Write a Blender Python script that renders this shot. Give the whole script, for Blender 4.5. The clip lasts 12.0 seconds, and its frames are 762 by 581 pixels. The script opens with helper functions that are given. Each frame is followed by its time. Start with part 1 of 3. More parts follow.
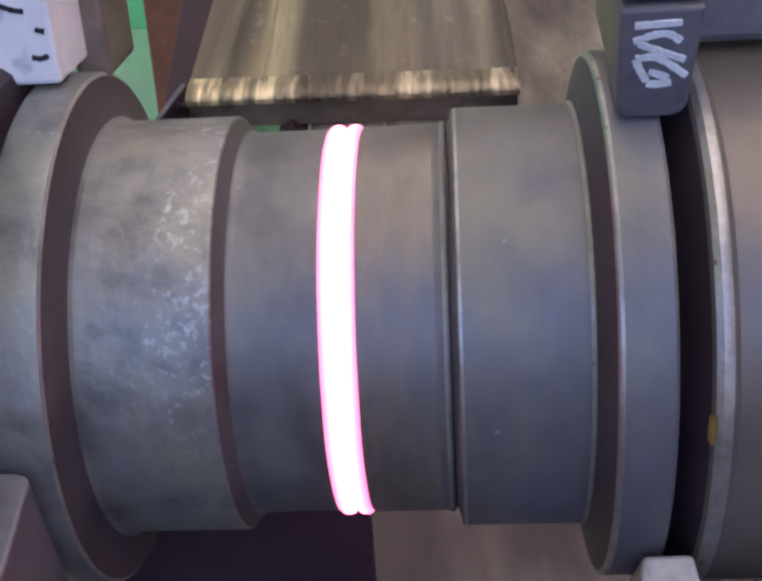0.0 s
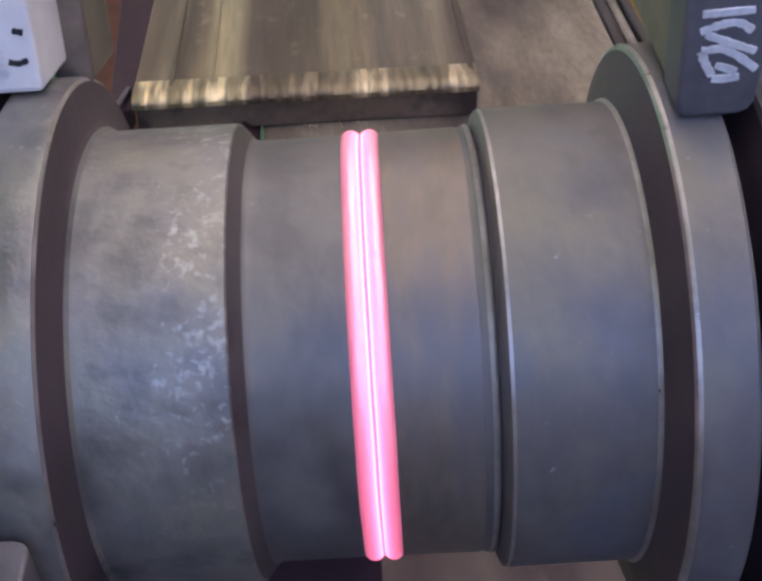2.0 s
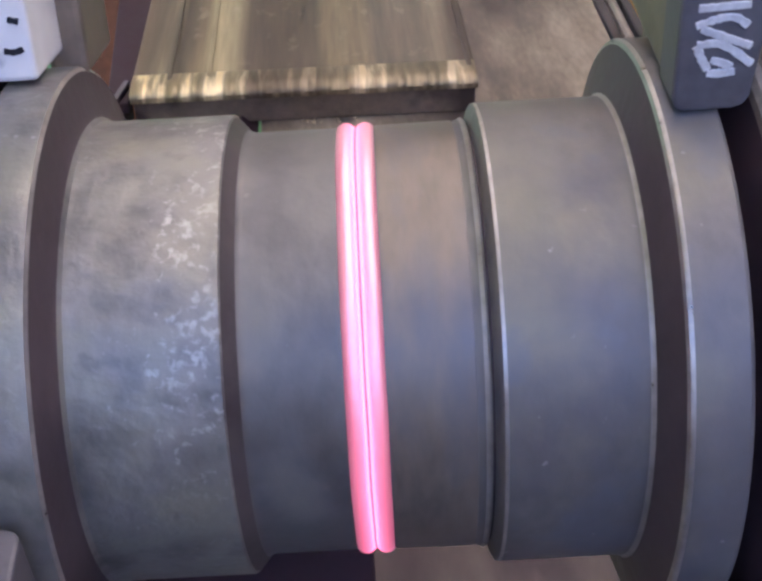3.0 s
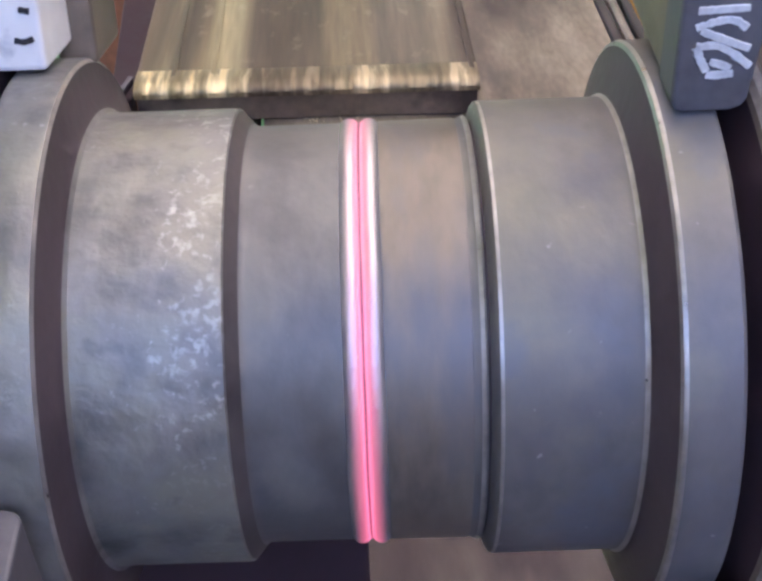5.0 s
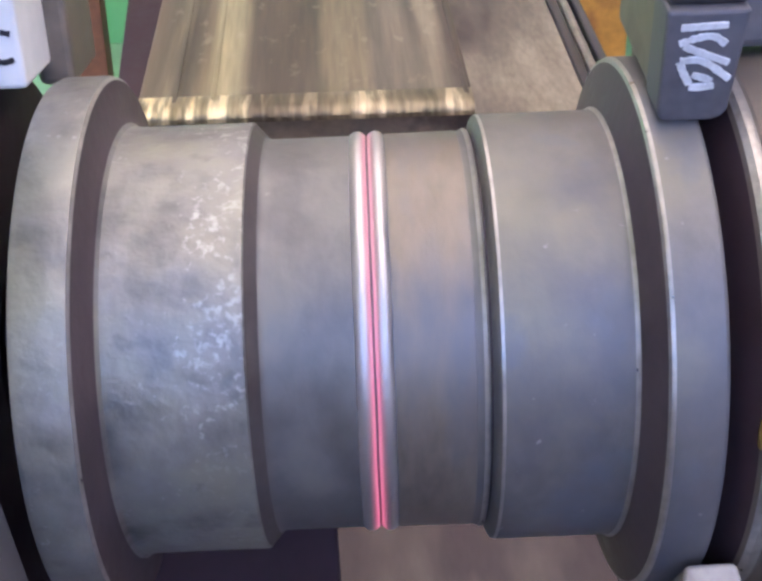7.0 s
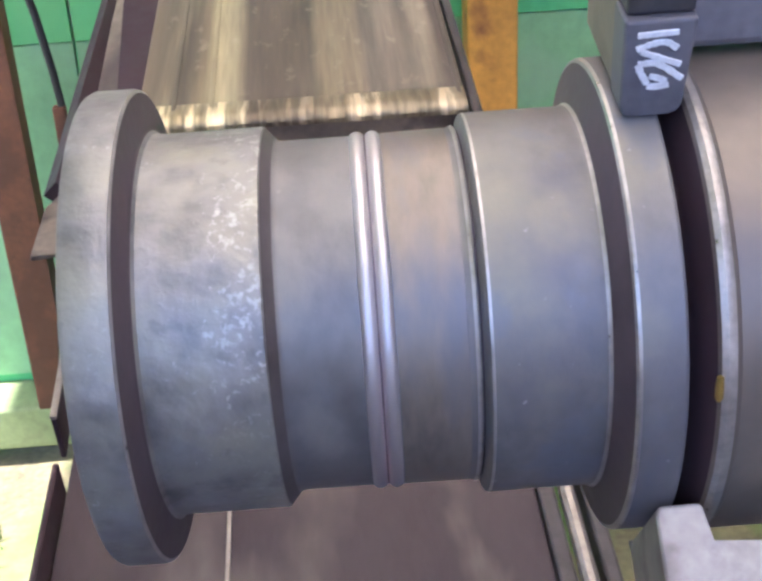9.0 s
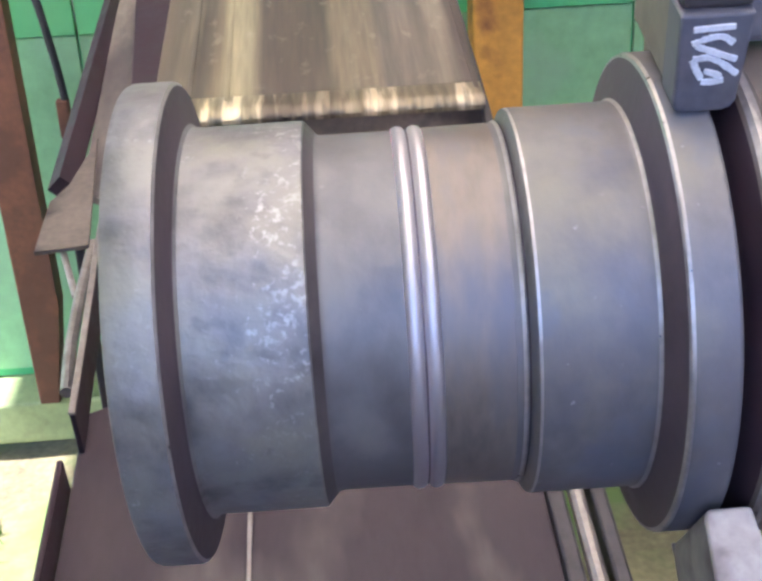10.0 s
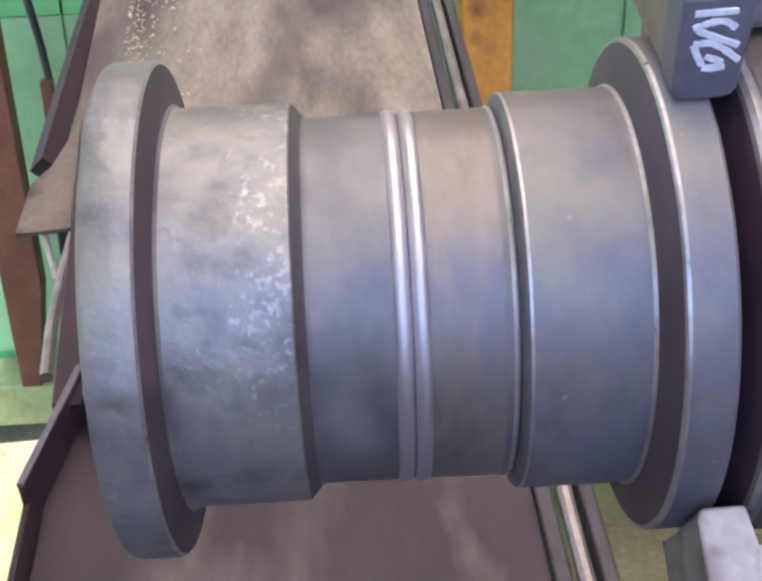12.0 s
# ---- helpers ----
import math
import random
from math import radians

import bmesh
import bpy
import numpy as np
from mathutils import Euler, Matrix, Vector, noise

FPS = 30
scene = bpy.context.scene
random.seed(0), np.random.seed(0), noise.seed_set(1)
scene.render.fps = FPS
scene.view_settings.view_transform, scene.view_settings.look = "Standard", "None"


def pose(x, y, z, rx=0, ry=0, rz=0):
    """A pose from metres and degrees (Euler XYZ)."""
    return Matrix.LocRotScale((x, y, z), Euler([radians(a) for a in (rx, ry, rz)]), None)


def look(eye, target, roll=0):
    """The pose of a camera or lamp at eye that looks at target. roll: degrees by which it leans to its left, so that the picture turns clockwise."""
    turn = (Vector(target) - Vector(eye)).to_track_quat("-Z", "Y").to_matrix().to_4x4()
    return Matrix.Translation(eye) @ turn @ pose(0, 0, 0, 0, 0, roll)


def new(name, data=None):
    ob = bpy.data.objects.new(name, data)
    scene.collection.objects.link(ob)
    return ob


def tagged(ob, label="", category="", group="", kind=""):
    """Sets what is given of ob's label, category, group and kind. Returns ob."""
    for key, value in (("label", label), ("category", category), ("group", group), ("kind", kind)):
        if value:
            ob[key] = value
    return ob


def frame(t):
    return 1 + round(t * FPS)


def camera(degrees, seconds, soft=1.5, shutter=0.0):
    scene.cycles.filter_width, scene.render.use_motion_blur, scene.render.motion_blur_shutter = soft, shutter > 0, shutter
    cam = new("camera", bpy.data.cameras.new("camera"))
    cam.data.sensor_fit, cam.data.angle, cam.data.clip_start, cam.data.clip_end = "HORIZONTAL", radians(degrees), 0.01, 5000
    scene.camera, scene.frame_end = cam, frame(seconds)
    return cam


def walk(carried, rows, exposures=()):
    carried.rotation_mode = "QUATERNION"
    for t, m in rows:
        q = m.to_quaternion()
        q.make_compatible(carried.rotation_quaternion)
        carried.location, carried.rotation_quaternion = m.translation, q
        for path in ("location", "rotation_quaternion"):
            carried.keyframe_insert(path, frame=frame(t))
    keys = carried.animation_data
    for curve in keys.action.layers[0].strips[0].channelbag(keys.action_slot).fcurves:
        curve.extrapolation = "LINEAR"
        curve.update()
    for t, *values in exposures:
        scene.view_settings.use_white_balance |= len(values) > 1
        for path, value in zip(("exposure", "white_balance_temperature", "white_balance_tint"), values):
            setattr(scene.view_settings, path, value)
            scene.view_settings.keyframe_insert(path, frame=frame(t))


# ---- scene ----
LENS = 35.99
ROWS = [
    (0.0, 0.0324, -0.5123, 0.2698, 63.56, 2.43, 0.81),
    (0.5, -0.0063, -0.4955, 0.2566, 64.08, 2.66, -2.41),
    (1.0, -0.0098, -0.4808, 0.2612, 64.59, 2.62, -2.95),
    (1.5, -0.0100, -0.4682, 0.2558, 63.78, 2.49, -2.92),
    (2.0, -0.0080, -0.4602, 0.2576, 63.28, 2.46, -3.02),
    (2.5, -0.0083, -0.4590, 0.2574, 63.02, 2.14, -3.04),
    (3.0, -0.0067, -0.4609, 0.2557, 63.16, 1.98, -2.91),
    (5.0, -0.0078, -0.4687, 0.2554, 63.29, 0.99, -2.50),
    (5.5, -0.0096, -0.4687, 0.2557, 63.18, 0.95, -2.52),
    (6.0, -0.0081, -0.4680, 0.2547, 63.24, 0.91, -2.79),
    (6.5, -0.0014, -0.4793, 0.2591, 64.27, 1.08, -2.68),
    (7.0, -0.0158, -0.5027, 0.2609, 64.49, 1.15, -2.98),
    (7.2, -0.0264, -0.5146, 0.2593, 64.73, 1.30, -3.74),
    (8.8, -0.0160, -0.5618, 0.2886, 63.79, 2.76, -4.51),
    (9.0, -0.0192, -0.5601, 0.2893, 63.56, 2.77, -3.89),
    (9.5, -0.0313, -0.5518, 0.2870, 63.24, 2.67, -3.80),
    (10.0, -0.0403, -0.5496, 0.2867, 63.35, 2.45, -3.76),
    (10.5, -0.0416, -0.5466, 0.2845, 63.00, 2.27, -4.14),
    (11.0, -0.0410, -0.5456, 0.2820, 62.60, 1.97, -4.11),
    (11.5, -0.0424, -0.5389, 0.2804, 62.29, 1.62, -4.30),
    (12.0, -0.0403, -0.5341, 0.2804, 62.65, 1.51, -4.07),
]

# the carriage (spindle, welded roller and catch plate) runs along x; the camera goes with it
CARRIAGE = [(0.0, 0.0), (6.0, 0.0), (6.5, 0.004), (7.0, 0.043), (7.2, 0.075), (7.7, 0.150), (8.2, 0.205), (8.8, 0.235), (9.5, 0.240), (10.0, 0.250), (12.0, 0.250)]


def carriage(t):
    """The carriage's way along x at a time."""
    for (a, u), (b, v) in zip(CARRIAGE, CARRIAGE[1:]):
        if t <= b:
            return u + (v - u) * (t - a) / (b - a)
    return CARRIAGE[-1][1]


cam = camera(LENS, 12.0, soft=3.0)
EXPOSURES = [(0.0, 1.86, 5720, 32), (0.5, 1.76, 5720, 33), (1.5, 1.76, 5750, 33), (3.0, 2.13, 5780, 34), (5.0, 2.42, 5800, 32), (7.0, 2.58, 5800, 32), (9.0, 2.66, 5740, 29), (12.0, 2.60, 5720, 31)]
walk(cam, [(t, pose(x + carriage(t), y, z, rx, ry, rz)) for t, x, y, z, rx, ry, rz in ROWS], EXPOSURES)

# ---- light: sky over the added shed's open front, yard sun from the left ----
world = bpy.data.worlds.new("sky")
scene.world = world
world.use_nodes = True
wn = world.node_tree.nodes
sky = wn.new("ShaderNodeTexSky")
sky.sky_type, sky.sun_disc = "NISHITA", False
sky.sun_elevation, sky.sun_rotation = radians(48), radians(-88)
wn["Background"].inputs["Strength"].default_value = 0.14
world.node_tree.links.new(sky.outputs["Color"], wn["Background"].inputs["Color"])
sun = new("sun", bpy.data.lights.new("sun", "SUN"))
sun.data.energy, sun.data.angle, sun.data.color = 5.0, radians(0.6), (1.0, 0.94, 0.84)
sun.matrix_basis = look((-2.7, -0.10, 3.0), (0, 0, 0))


# ---- materials ----
def material(name, colour, rough=0.6, metal=0.0, spread=0.25, scale=20.0, fine=220.0, bump=0.15, stain=None, stain_at=(0.52, 0.62), stain_scale=9.0, stretch=(1, 1, 1), gloss_spread=0.15, depth=0.002):
    """A surface with two scales of colour change, stains of a second colour, uneven gloss and fine relief."""
    m = bpy.data.materials.new(name)
    m.use_nodes = True
    n, link = m.node_tree.nodes, m.node_tree.links.new
    p = n["Principled BSDF"]
    p.inputs["Roughness"].default_value, p.inputs["Metallic"].default_value = rough, metal
    co, mp = n.new("ShaderNodeTexCoord"), n.new("ShaderNodeMapping")
    mp.inputs["Scale"].default_value = stretch
    link(co.outputs["Object"], mp.inputs["Vector"])

    def tex(s, detail=4.0):
        t = n.new("ShaderNodeTexNoise")
        t.inputs["Scale"].default_value, t.inputs["Detail"].default_value = s, detail
        link(mp.outputs["Vector"], t.inputs["Vector"])
        return t.outputs["Fac"]

    big, small = tex(scale), tex(fine, 6.0)
    mix = n.new("ShaderNodeMath")
    mix.operation = "MULTIPLY_ADD"
    mix.inputs[1].default_value = 0.4
    link(small, mix.inputs[0])
    half = n.new("ShaderNodeMath")
    half.operation = "MULTIPLY"
    half.inputs[1].default_value = 0.6
    link(big, half.inputs[0])
    link(half.outputs[0], mix.inputs[2])
    ramp = n.new("ShaderNodeValToRGB")
    ramp.color_ramp.elements[0].position, ramp.color_ramp.elements[1].position = 0.32, 0.68
    ramp.color_ramp.elements[0].color = (*[c * (1 - spread) for c in colour], 1)
    ramp.color_ramp.elements[1].color = (*[min(1, c * (1 + spread)) for c in colour], 1)
    link(mix.outputs[0], ramp.inputs["Fac"])
    out = ramp.outputs["Color"]
    if stain:
        pick = n.new("ShaderNodeValToRGB")
        pick.color_ramp.elements[0].position, pick.color_ramp.elements[1].position = stain_at
        link(tex(stain_scale, 7.0), pick.inputs["Fac"])
        blend = n.new("ShaderNodeMixRGB")
        link(pick.outputs["Color"], blend.inputs["Fac"])
        link(out, blend.inputs["Color1"])
        blend.inputs["Color2"].default_value = (*stain, 1)
        out = blend.outputs["Color"]
    link(out, p.inputs["Base Color"])
    gl = n.new("ShaderNodeMapRange")
    gl.inputs["To Min"].default_value, gl.inputs["To Max"].default_value = max(0.05, rough - gloss_spread), min(1, rough + gloss_spread)
    gl.inputs["From Min"].default_value, gl.inputs["From Max"].default_value = 0.3, 0.7
    link(mix.outputs[0], gl.inputs["Value"])
    link(gl.outputs["Result"], p.inputs["Roughness"])
    if bump:
        b = n.new("ShaderNodeBump")
        b.inputs["Strength"].default_value, b.inputs["Distance"].default_value = bump, depth
        link(mix.outputs[0], b.inputs["Height"])
        link(b.outputs["Normal"], p.inputs["Normal"])
    return m


FORGED = material("forged_scale", (0.245, 0.24, 0.228), 0.46, 0.5, 0.42, 30, 80, 0.55, stain=(0.29, 0.285, 0.245), stain_at=(0.44, 0.68), stain_scale=42, depth=0.006)


def chip_scale(m, x0, x1):
    """Chips of bare bright metal where the scale has flaked off, in a belt between two places along the axis."""
    n, link = m.node_tree.nodes, m.node_tree.links.new
    p = n["Principled BSDF"]
    co, sep = n.new("ShaderNodeTexCoord"), n.new("ShaderNodeSeparateXYZ")
    link(co.outputs["Object"], sep.inputs[0])
    belt = n.new("ShaderNodeMapRange")
    belt.interpolation_type = "SMOOTHSTEP"
    belt.inputs["From Min"].default_value, belt.inputs["From Max"].default_value = x0, x1
    belt.inputs["To Min"].default_value, belt.inputs["To Max"].default_value = -0.075, 0.075
    link(sep.outputs["X"], belt.inputs["Value"])
    flake = n.new("ShaderNodeTexNoise")
    flake.inputs["Scale"].default_value, flake.inputs["Detail"].default_value, flake.inputs["Distortion"].default_value = 260, 4, 0.3
    link(co.outputs["Object"], flake.inputs["Vector"])
    cluster = n.new("ShaderNodeTexNoise")
    cluster.inputs["Scale"].default_value, cluster.inputs["Detail"].default_value = 38, 3
    link(co.outputs["Object"], cluster.inputs["Vector"])
    crowd = n.new("ShaderNodeMapRange")
    crowd.inputs["From Min"].default_value, crowd.inputs["From Max"].default_value = 0.40, 0.62
    crowd.inputs["To Min"].default_value, crowd.inputs["To Max"].default_value = -0.10, 0.06
    link(cluster.outputs["Fac"], crowd.inputs["Value"])
    belted = n.new("ShaderNodeMath")
    link(belt.outputs["Result"], belted.inputs[0])
    link(crowd.outputs["Result"], belted.inputs[1])
    total = n.new("ShaderNodeMath")
    link(flake.outputs["Fac"], total.inputs[0])
    link(belted.outputs[0], total.inputs[1])
    pick = n.new("ShaderNodeValToRGB")
    pick.color_ramp.elements[0].position, pick.color_ramp.elements[1].position = 0.59, 0.76
    link(total.outputs[0], pick.inputs["Fac"])
    blend = n.new("ShaderNodeMixRGB")
    link(pick.outputs["Color"], blend.inputs["Fac"])
    link(p.inputs["Base Color"].links[0].from_socket, blend.inputs["Color1"])
    blend.inputs["Color2"].default_value = (0.44, 0.43, 0.41, 1)
    link(blend.outputs["Color"], p.inputs["Base Color"])


def grease_shade(m, y0, y1, colour, tight=0.09):
    """Dark greasy runs plus painted shade, both thinning out up the slope, y0 to y1."""
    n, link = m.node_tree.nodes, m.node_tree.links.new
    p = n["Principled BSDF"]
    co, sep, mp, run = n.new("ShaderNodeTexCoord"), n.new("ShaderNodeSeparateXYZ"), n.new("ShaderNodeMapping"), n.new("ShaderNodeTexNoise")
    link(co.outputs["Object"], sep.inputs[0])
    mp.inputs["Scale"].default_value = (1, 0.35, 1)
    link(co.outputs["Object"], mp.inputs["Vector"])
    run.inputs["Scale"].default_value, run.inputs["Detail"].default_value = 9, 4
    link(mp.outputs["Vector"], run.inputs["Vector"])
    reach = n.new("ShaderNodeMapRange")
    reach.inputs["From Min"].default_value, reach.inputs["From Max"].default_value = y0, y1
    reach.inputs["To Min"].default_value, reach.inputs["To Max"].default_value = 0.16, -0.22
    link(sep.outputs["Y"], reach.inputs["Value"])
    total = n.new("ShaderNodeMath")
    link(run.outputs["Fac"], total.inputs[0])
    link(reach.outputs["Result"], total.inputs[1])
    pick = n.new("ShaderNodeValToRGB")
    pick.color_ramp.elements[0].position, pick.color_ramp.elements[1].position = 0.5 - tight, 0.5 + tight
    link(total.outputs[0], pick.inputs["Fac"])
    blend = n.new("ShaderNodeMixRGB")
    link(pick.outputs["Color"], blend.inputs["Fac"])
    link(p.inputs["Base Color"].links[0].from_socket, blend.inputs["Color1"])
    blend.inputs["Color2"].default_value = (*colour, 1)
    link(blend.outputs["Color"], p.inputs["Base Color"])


chip_scale(FORGED, -0.090, -0.058)


def patches(m, colour, scale, low, high, amount=1.0, stretch=(1, 1, 1)):
    """Blotches of another tint over a surface."""
    n, link = m.node_tree.nodes, m.node_tree.links.new
    p = n["Principled BSDF"]
    co, mp, spot, pick, blend, less = n.new("ShaderNodeTexCoord"), n.new("ShaderNodeMapping"), n.new("ShaderNodeTexNoise"), n.new("ShaderNodeMapRange"), n.new("ShaderNodeMixRGB"), n.new("ShaderNodeMath")
    mp.inputs["Scale"].default_value, mp.inputs["Location"].default_value = stretch, (scale * 0.13, 0.7, scale * 0.07)
    link(co.outputs["Object"], mp.inputs["Vector"])
    spot.inputs["Scale"].default_value, spot.inputs["Detail"].default_value = scale, 5
    link(mp.outputs["Vector"], spot.inputs["Vector"])
    pick.inputs["From Min"].default_value, pick.inputs["From Max"].default_value = low, high
    link(spot.outputs["Fac"], pick.inputs["Value"])
    less.operation = "MULTIPLY"
    less.inputs[1].default_value = amount
    link(pick.outputs["Result"], less.inputs[0])
    link(less.outputs[0], blend.inputs["Fac"])
    link(p.inputs["Base Color"].links[0].from_socket, blend.inputs["Color1"])
    blend.inputs["Color2"].default_value = (*colour, 1)
    link(blend.outputs["Color"], p.inputs["Base Color"])


def lanes(m, stops):
    """Lanes of wear side by side across x, each (x, colour), blended from one to the next."""
    n, link = m.node_tree.nodes, m.node_tree.links.new
    p = n["Principled BSDF"]
    co, sep, place, ramp, blend = n.new("ShaderNodeTexCoord"), n.new("ShaderNodeSeparateXYZ"), n.new("ShaderNodeMapRange"), n.new("ShaderNodeValToRGB"), n.new("ShaderNodeMixRGB")
    link(co.outputs["Object"], sep.inputs[0])
    place.inputs["From Min"].default_value, place.inputs["From Max"].default_value = stops[0][0], stops[-1][0]
    link(sep.outputs["X"], place.inputs["Value"])
    link(place.outputs["Result"], ramp.inputs["Fac"])
    for x, colour in stops:
        f = (x - stops[0][0]) / (stops[-1][0] - stops[0][0])
        e = ramp.color_ramp.elements[0] if f == 0 else ramp.color_ramp.elements[-1] if f == 1 else ramp.color_ramp.elements.new(f)
        e.color = (*colour, 1)
    blend.blend_type = "MULTIPLY"
    blend.inputs["Fac"].default_value = 1.0
    link(p.inputs["Base Color"].links[0].from_socket, blend.inputs["Color1"])
    link(ramp.outputs["Color"], blend.inputs["Color2"])
    link(blend.outputs["Color"], p.inputs["Base Color"])


patches(FORGED, (0.34, 0.33, 0.26), 15, 0.52, 0.62, 0.75)
patches(FORGED, (0.13, 0.135, 0.14), 60, 0.60, 0.70, 0.4)
TURNED = material("turned_steel", (0.205, 0.195, 0.185), 0.5, 0.4, 0.28, 26, 130, 0.3, stretch=(1, 0.7, 0.7), stain=(0.155, 0.155, 0.18), stain_at=(0.45, 0.68), stain_scale=20, depth=0.003)
NECKM = material("neck_steel", (0.19, 0.185, 0.18), 0.5, 0.5, 0.2, 34, 130, 0.35, stretch=(1, 0.7, 0.7), stain=(0.26, 0.25, 0.225), stain_at=(0.5, 0.72), stain_scale=34, depth=0.003)
patches(TURNED, (0.28, 0.265, 0.205), 13, 0.53, 0.68, 0.75)
patches(TURNED, (0.185, 0.20, 0.235), 30, 0.56, 0.68, 0.5)
patches(TURNED, (0.42, 0.41, 0.40), 150, 0.70, 0.76, 0.7)
patches(NECKM, (0.34, 0.33, 0.31), 110, 0.68, 0.76, 0.6)
TEMPERED = material("heat_tinted_steel", (0.25, 0.215, 0.175), 0.45, 0.5, 0.3, 45, 200, 0.25, stretch=(1, 0.35, 0.35), stain=(0.185, 0.18, 0.19), stain_at=(0.48, 0.68), stain_scale=38)
# flange inner faces and groove: their shade is put into this darker colour
FACE_SHADE = material("shaded_face_steel", (0.088, 0.066, 0.070), 0.6, 0.15, 0.35, 30, 150, 0.4)
# shoulder tone, darker than the neck beside it
SHOULDER = material("dark_shoulder", (0.115, 0.098, 0.092), 0.5, 0.35, 0.3, 30, 150, 0.35)
MAROON = material("maroon_grease", (0.042, 0.022, 0.028), 0.65, 0.05, 0.4, 25, 120, 0.2)
JAWM = material("grey_jaw_steel", (0.155, 0.15, 0.165), 0.5, 0.35, 0.3, 25, 150, 0.25)
WORN = material("worn_bare_edge", (0.46, 0.44, 0.41), 0.38, 0.8, 0.3, 60, 250, 0.2)
BRIGHT = material("machined_steel", (0.37, 0.335, 0.295), 0.42, 0.55, 0.3, 25, 160, 0.25, stain=(0.26, 0.23, 0.2), stain_at=(0.5, 0.7), stain_scale=30)
PALEJAW = material("pale_scuffed_steel", (0.34, 0.325, 0.31), 0.45, 0.4, 0.3, 30, 160, 0.25, stain=(0.17, 0.15, 0.15), stain_at=(0.5, 0.66), stain_scale=36)
DARK = material("oiled_dark_steel", (0.075, 0.068, 0.07), 0.5, 0.3, 0.4, 18, 140, 0.25)
BROWN = material("greasy_brown_steel", (0.22, 0.18, 0.14), 0.5, 0.3, 0.35, 16, 110, 0.3, stain=(0.07, 0.055, 0.05))
CHUCKM = material("chuck_steel", (0.215, 0.185, 0.152), 0.42, 0.5, 0.15, 14, 90, 0.06, stain=(0.18, 0.15, 0.13), stain_at=(0.5, 0.8), gloss_spread=0.04)
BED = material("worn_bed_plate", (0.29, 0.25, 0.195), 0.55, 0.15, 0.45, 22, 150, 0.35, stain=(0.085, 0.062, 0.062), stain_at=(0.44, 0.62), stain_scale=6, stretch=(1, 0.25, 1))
# lower bed also darkened in its colour for the shade under the roller
grease_shade(BED, 0.24, 1.15, (0.055, 0.038, 0.043), 0.16)

SLAB = material("scraped_catch_plate", (0.33, 0.29, 0.20), 0.55, 0.3, 0.45, 24, 120, 0.4, stain=(0.14, 0.115, 0.09), stain_at=(0.48, 0.62), stain_scale=10, stretch=(1, 0.07, 1))
LIP = material("polished_lip", (0.33, 0.285, 0.19), 0.40, 0.5, 0.5, 60, 160, 0.4, stain=(0.80, 0.70, 0.48), stain_at=(0.53, 0.63), stain_scale=60, stretch=(1, 0.12, 0.12))
LANES = [(-0.263, (1.5, 1.45, 1.2)), (-0.235, (1.1, 1.1, 0.95)), (-0.205, (0.75, 0.76, 0.72)), (-0.185, (1.25, 1.22, 1.0)), (-0.135, (1.1, 1.1, 0.95)), (-0.118, (0.36, 0.33, 0.35)), (-0.030, (0.42, 0.39, 0.40)), (-0.012, (0.95, 0.90, 0.80)), (0.035, (0.85, 0.80, 0.74)), (0.050, (0.62, 0.60, 0.66)), (0.105, (0.68, 0.66, 0.70)), (0.120, (0.90, 0.88, 0.90)), (0.173, (0.80, 0.78, 0.78))]
lanes(SLAB, LANES)
lanes(LIP, [(-0.263, (1.35, 1.3, 1.1)), (-0.13, (1.1, 1.1, 1.0)), (-0.115, (0.45, 0.42, 0.42)), (-0.025, (0.5, 0.47, 0.45)), (-0.010, (1.0, 0.95, 0.9)), (0.10, (0.8, 0.78, 0.75)), (0.173, (0.85, 0.82, 0.8))])
patches(SLAB, (0.56, 0.49, 0.34), 40, 0.60, 0.72, 0.25, (1, 0.5, 1))
CHIPS = material("bright_chips", (0.66, 0.57, 0.38), 0.35, 0.25, 0.4, 60, 200, 0.1)
GREEN = material("green_wall_paint", (0.09, 0.50, 0.20), 0.6, 0.0, 0.2, 3, 40, 0.1, stain=(0.18, 0.58, 0.22), stain_at=(0.45, 0.7), stain_scale=2)
PALE = material("pale_green_wall_paint", (0.26, 0.54, 0.27), 0.6, 0.0, 0.2, 3, 40, 0.1, stain=(0.30, 0.50, 0.30), stain_at=(0.5, 0.7), stain_scale=4)
ORANGE = material("rusty_orange_paint", (0.68, 0.34, 0.06), 0.6, 0.0, 0.25, 8, 60, 0.2, stain=(0.28, 0.11, 0.04), stain_at=(0.55, 0.72), stain_scale=10)
RUST = material("rusted_brown_steel", (0.165, 0.068, 0.036), 0.7, 0.1, 0.4, 12, 80, 0.3, stain=(0.12, 0.052, 0.03))
WHITE = material("white_paint", (0.86, 0.87, 0.87), 0.5, 0.0, 0.08, 20, 100, 0.1, stain=(0.4, 0.42, 0.45), stain_at=(0.62, 0.7), stain_scale=30)
INK = material("black_marks", (0.02, 0.02, 0.025), 0.6)
CHALK = material("chalk", (0.72, 0.74, 0.76), 0.9, 0.0, 0.2, 120, 500, 0.4)
RUBBER = material("black_rubber", (0.02, 0.02, 0.02), 0.6)
BRASS = material("brass", (0.6, 0.42, 0.12), 0.35, 0.9)
GROUND = material("dry_grass_ground", (0.17, 0.155, 0.075), 0.95, 0.0, 0.5, 6, 60, 0.6, stain=(0.10, 0.16, 0.04), stain_at=(0.45, 0.6), stain_scale=5)
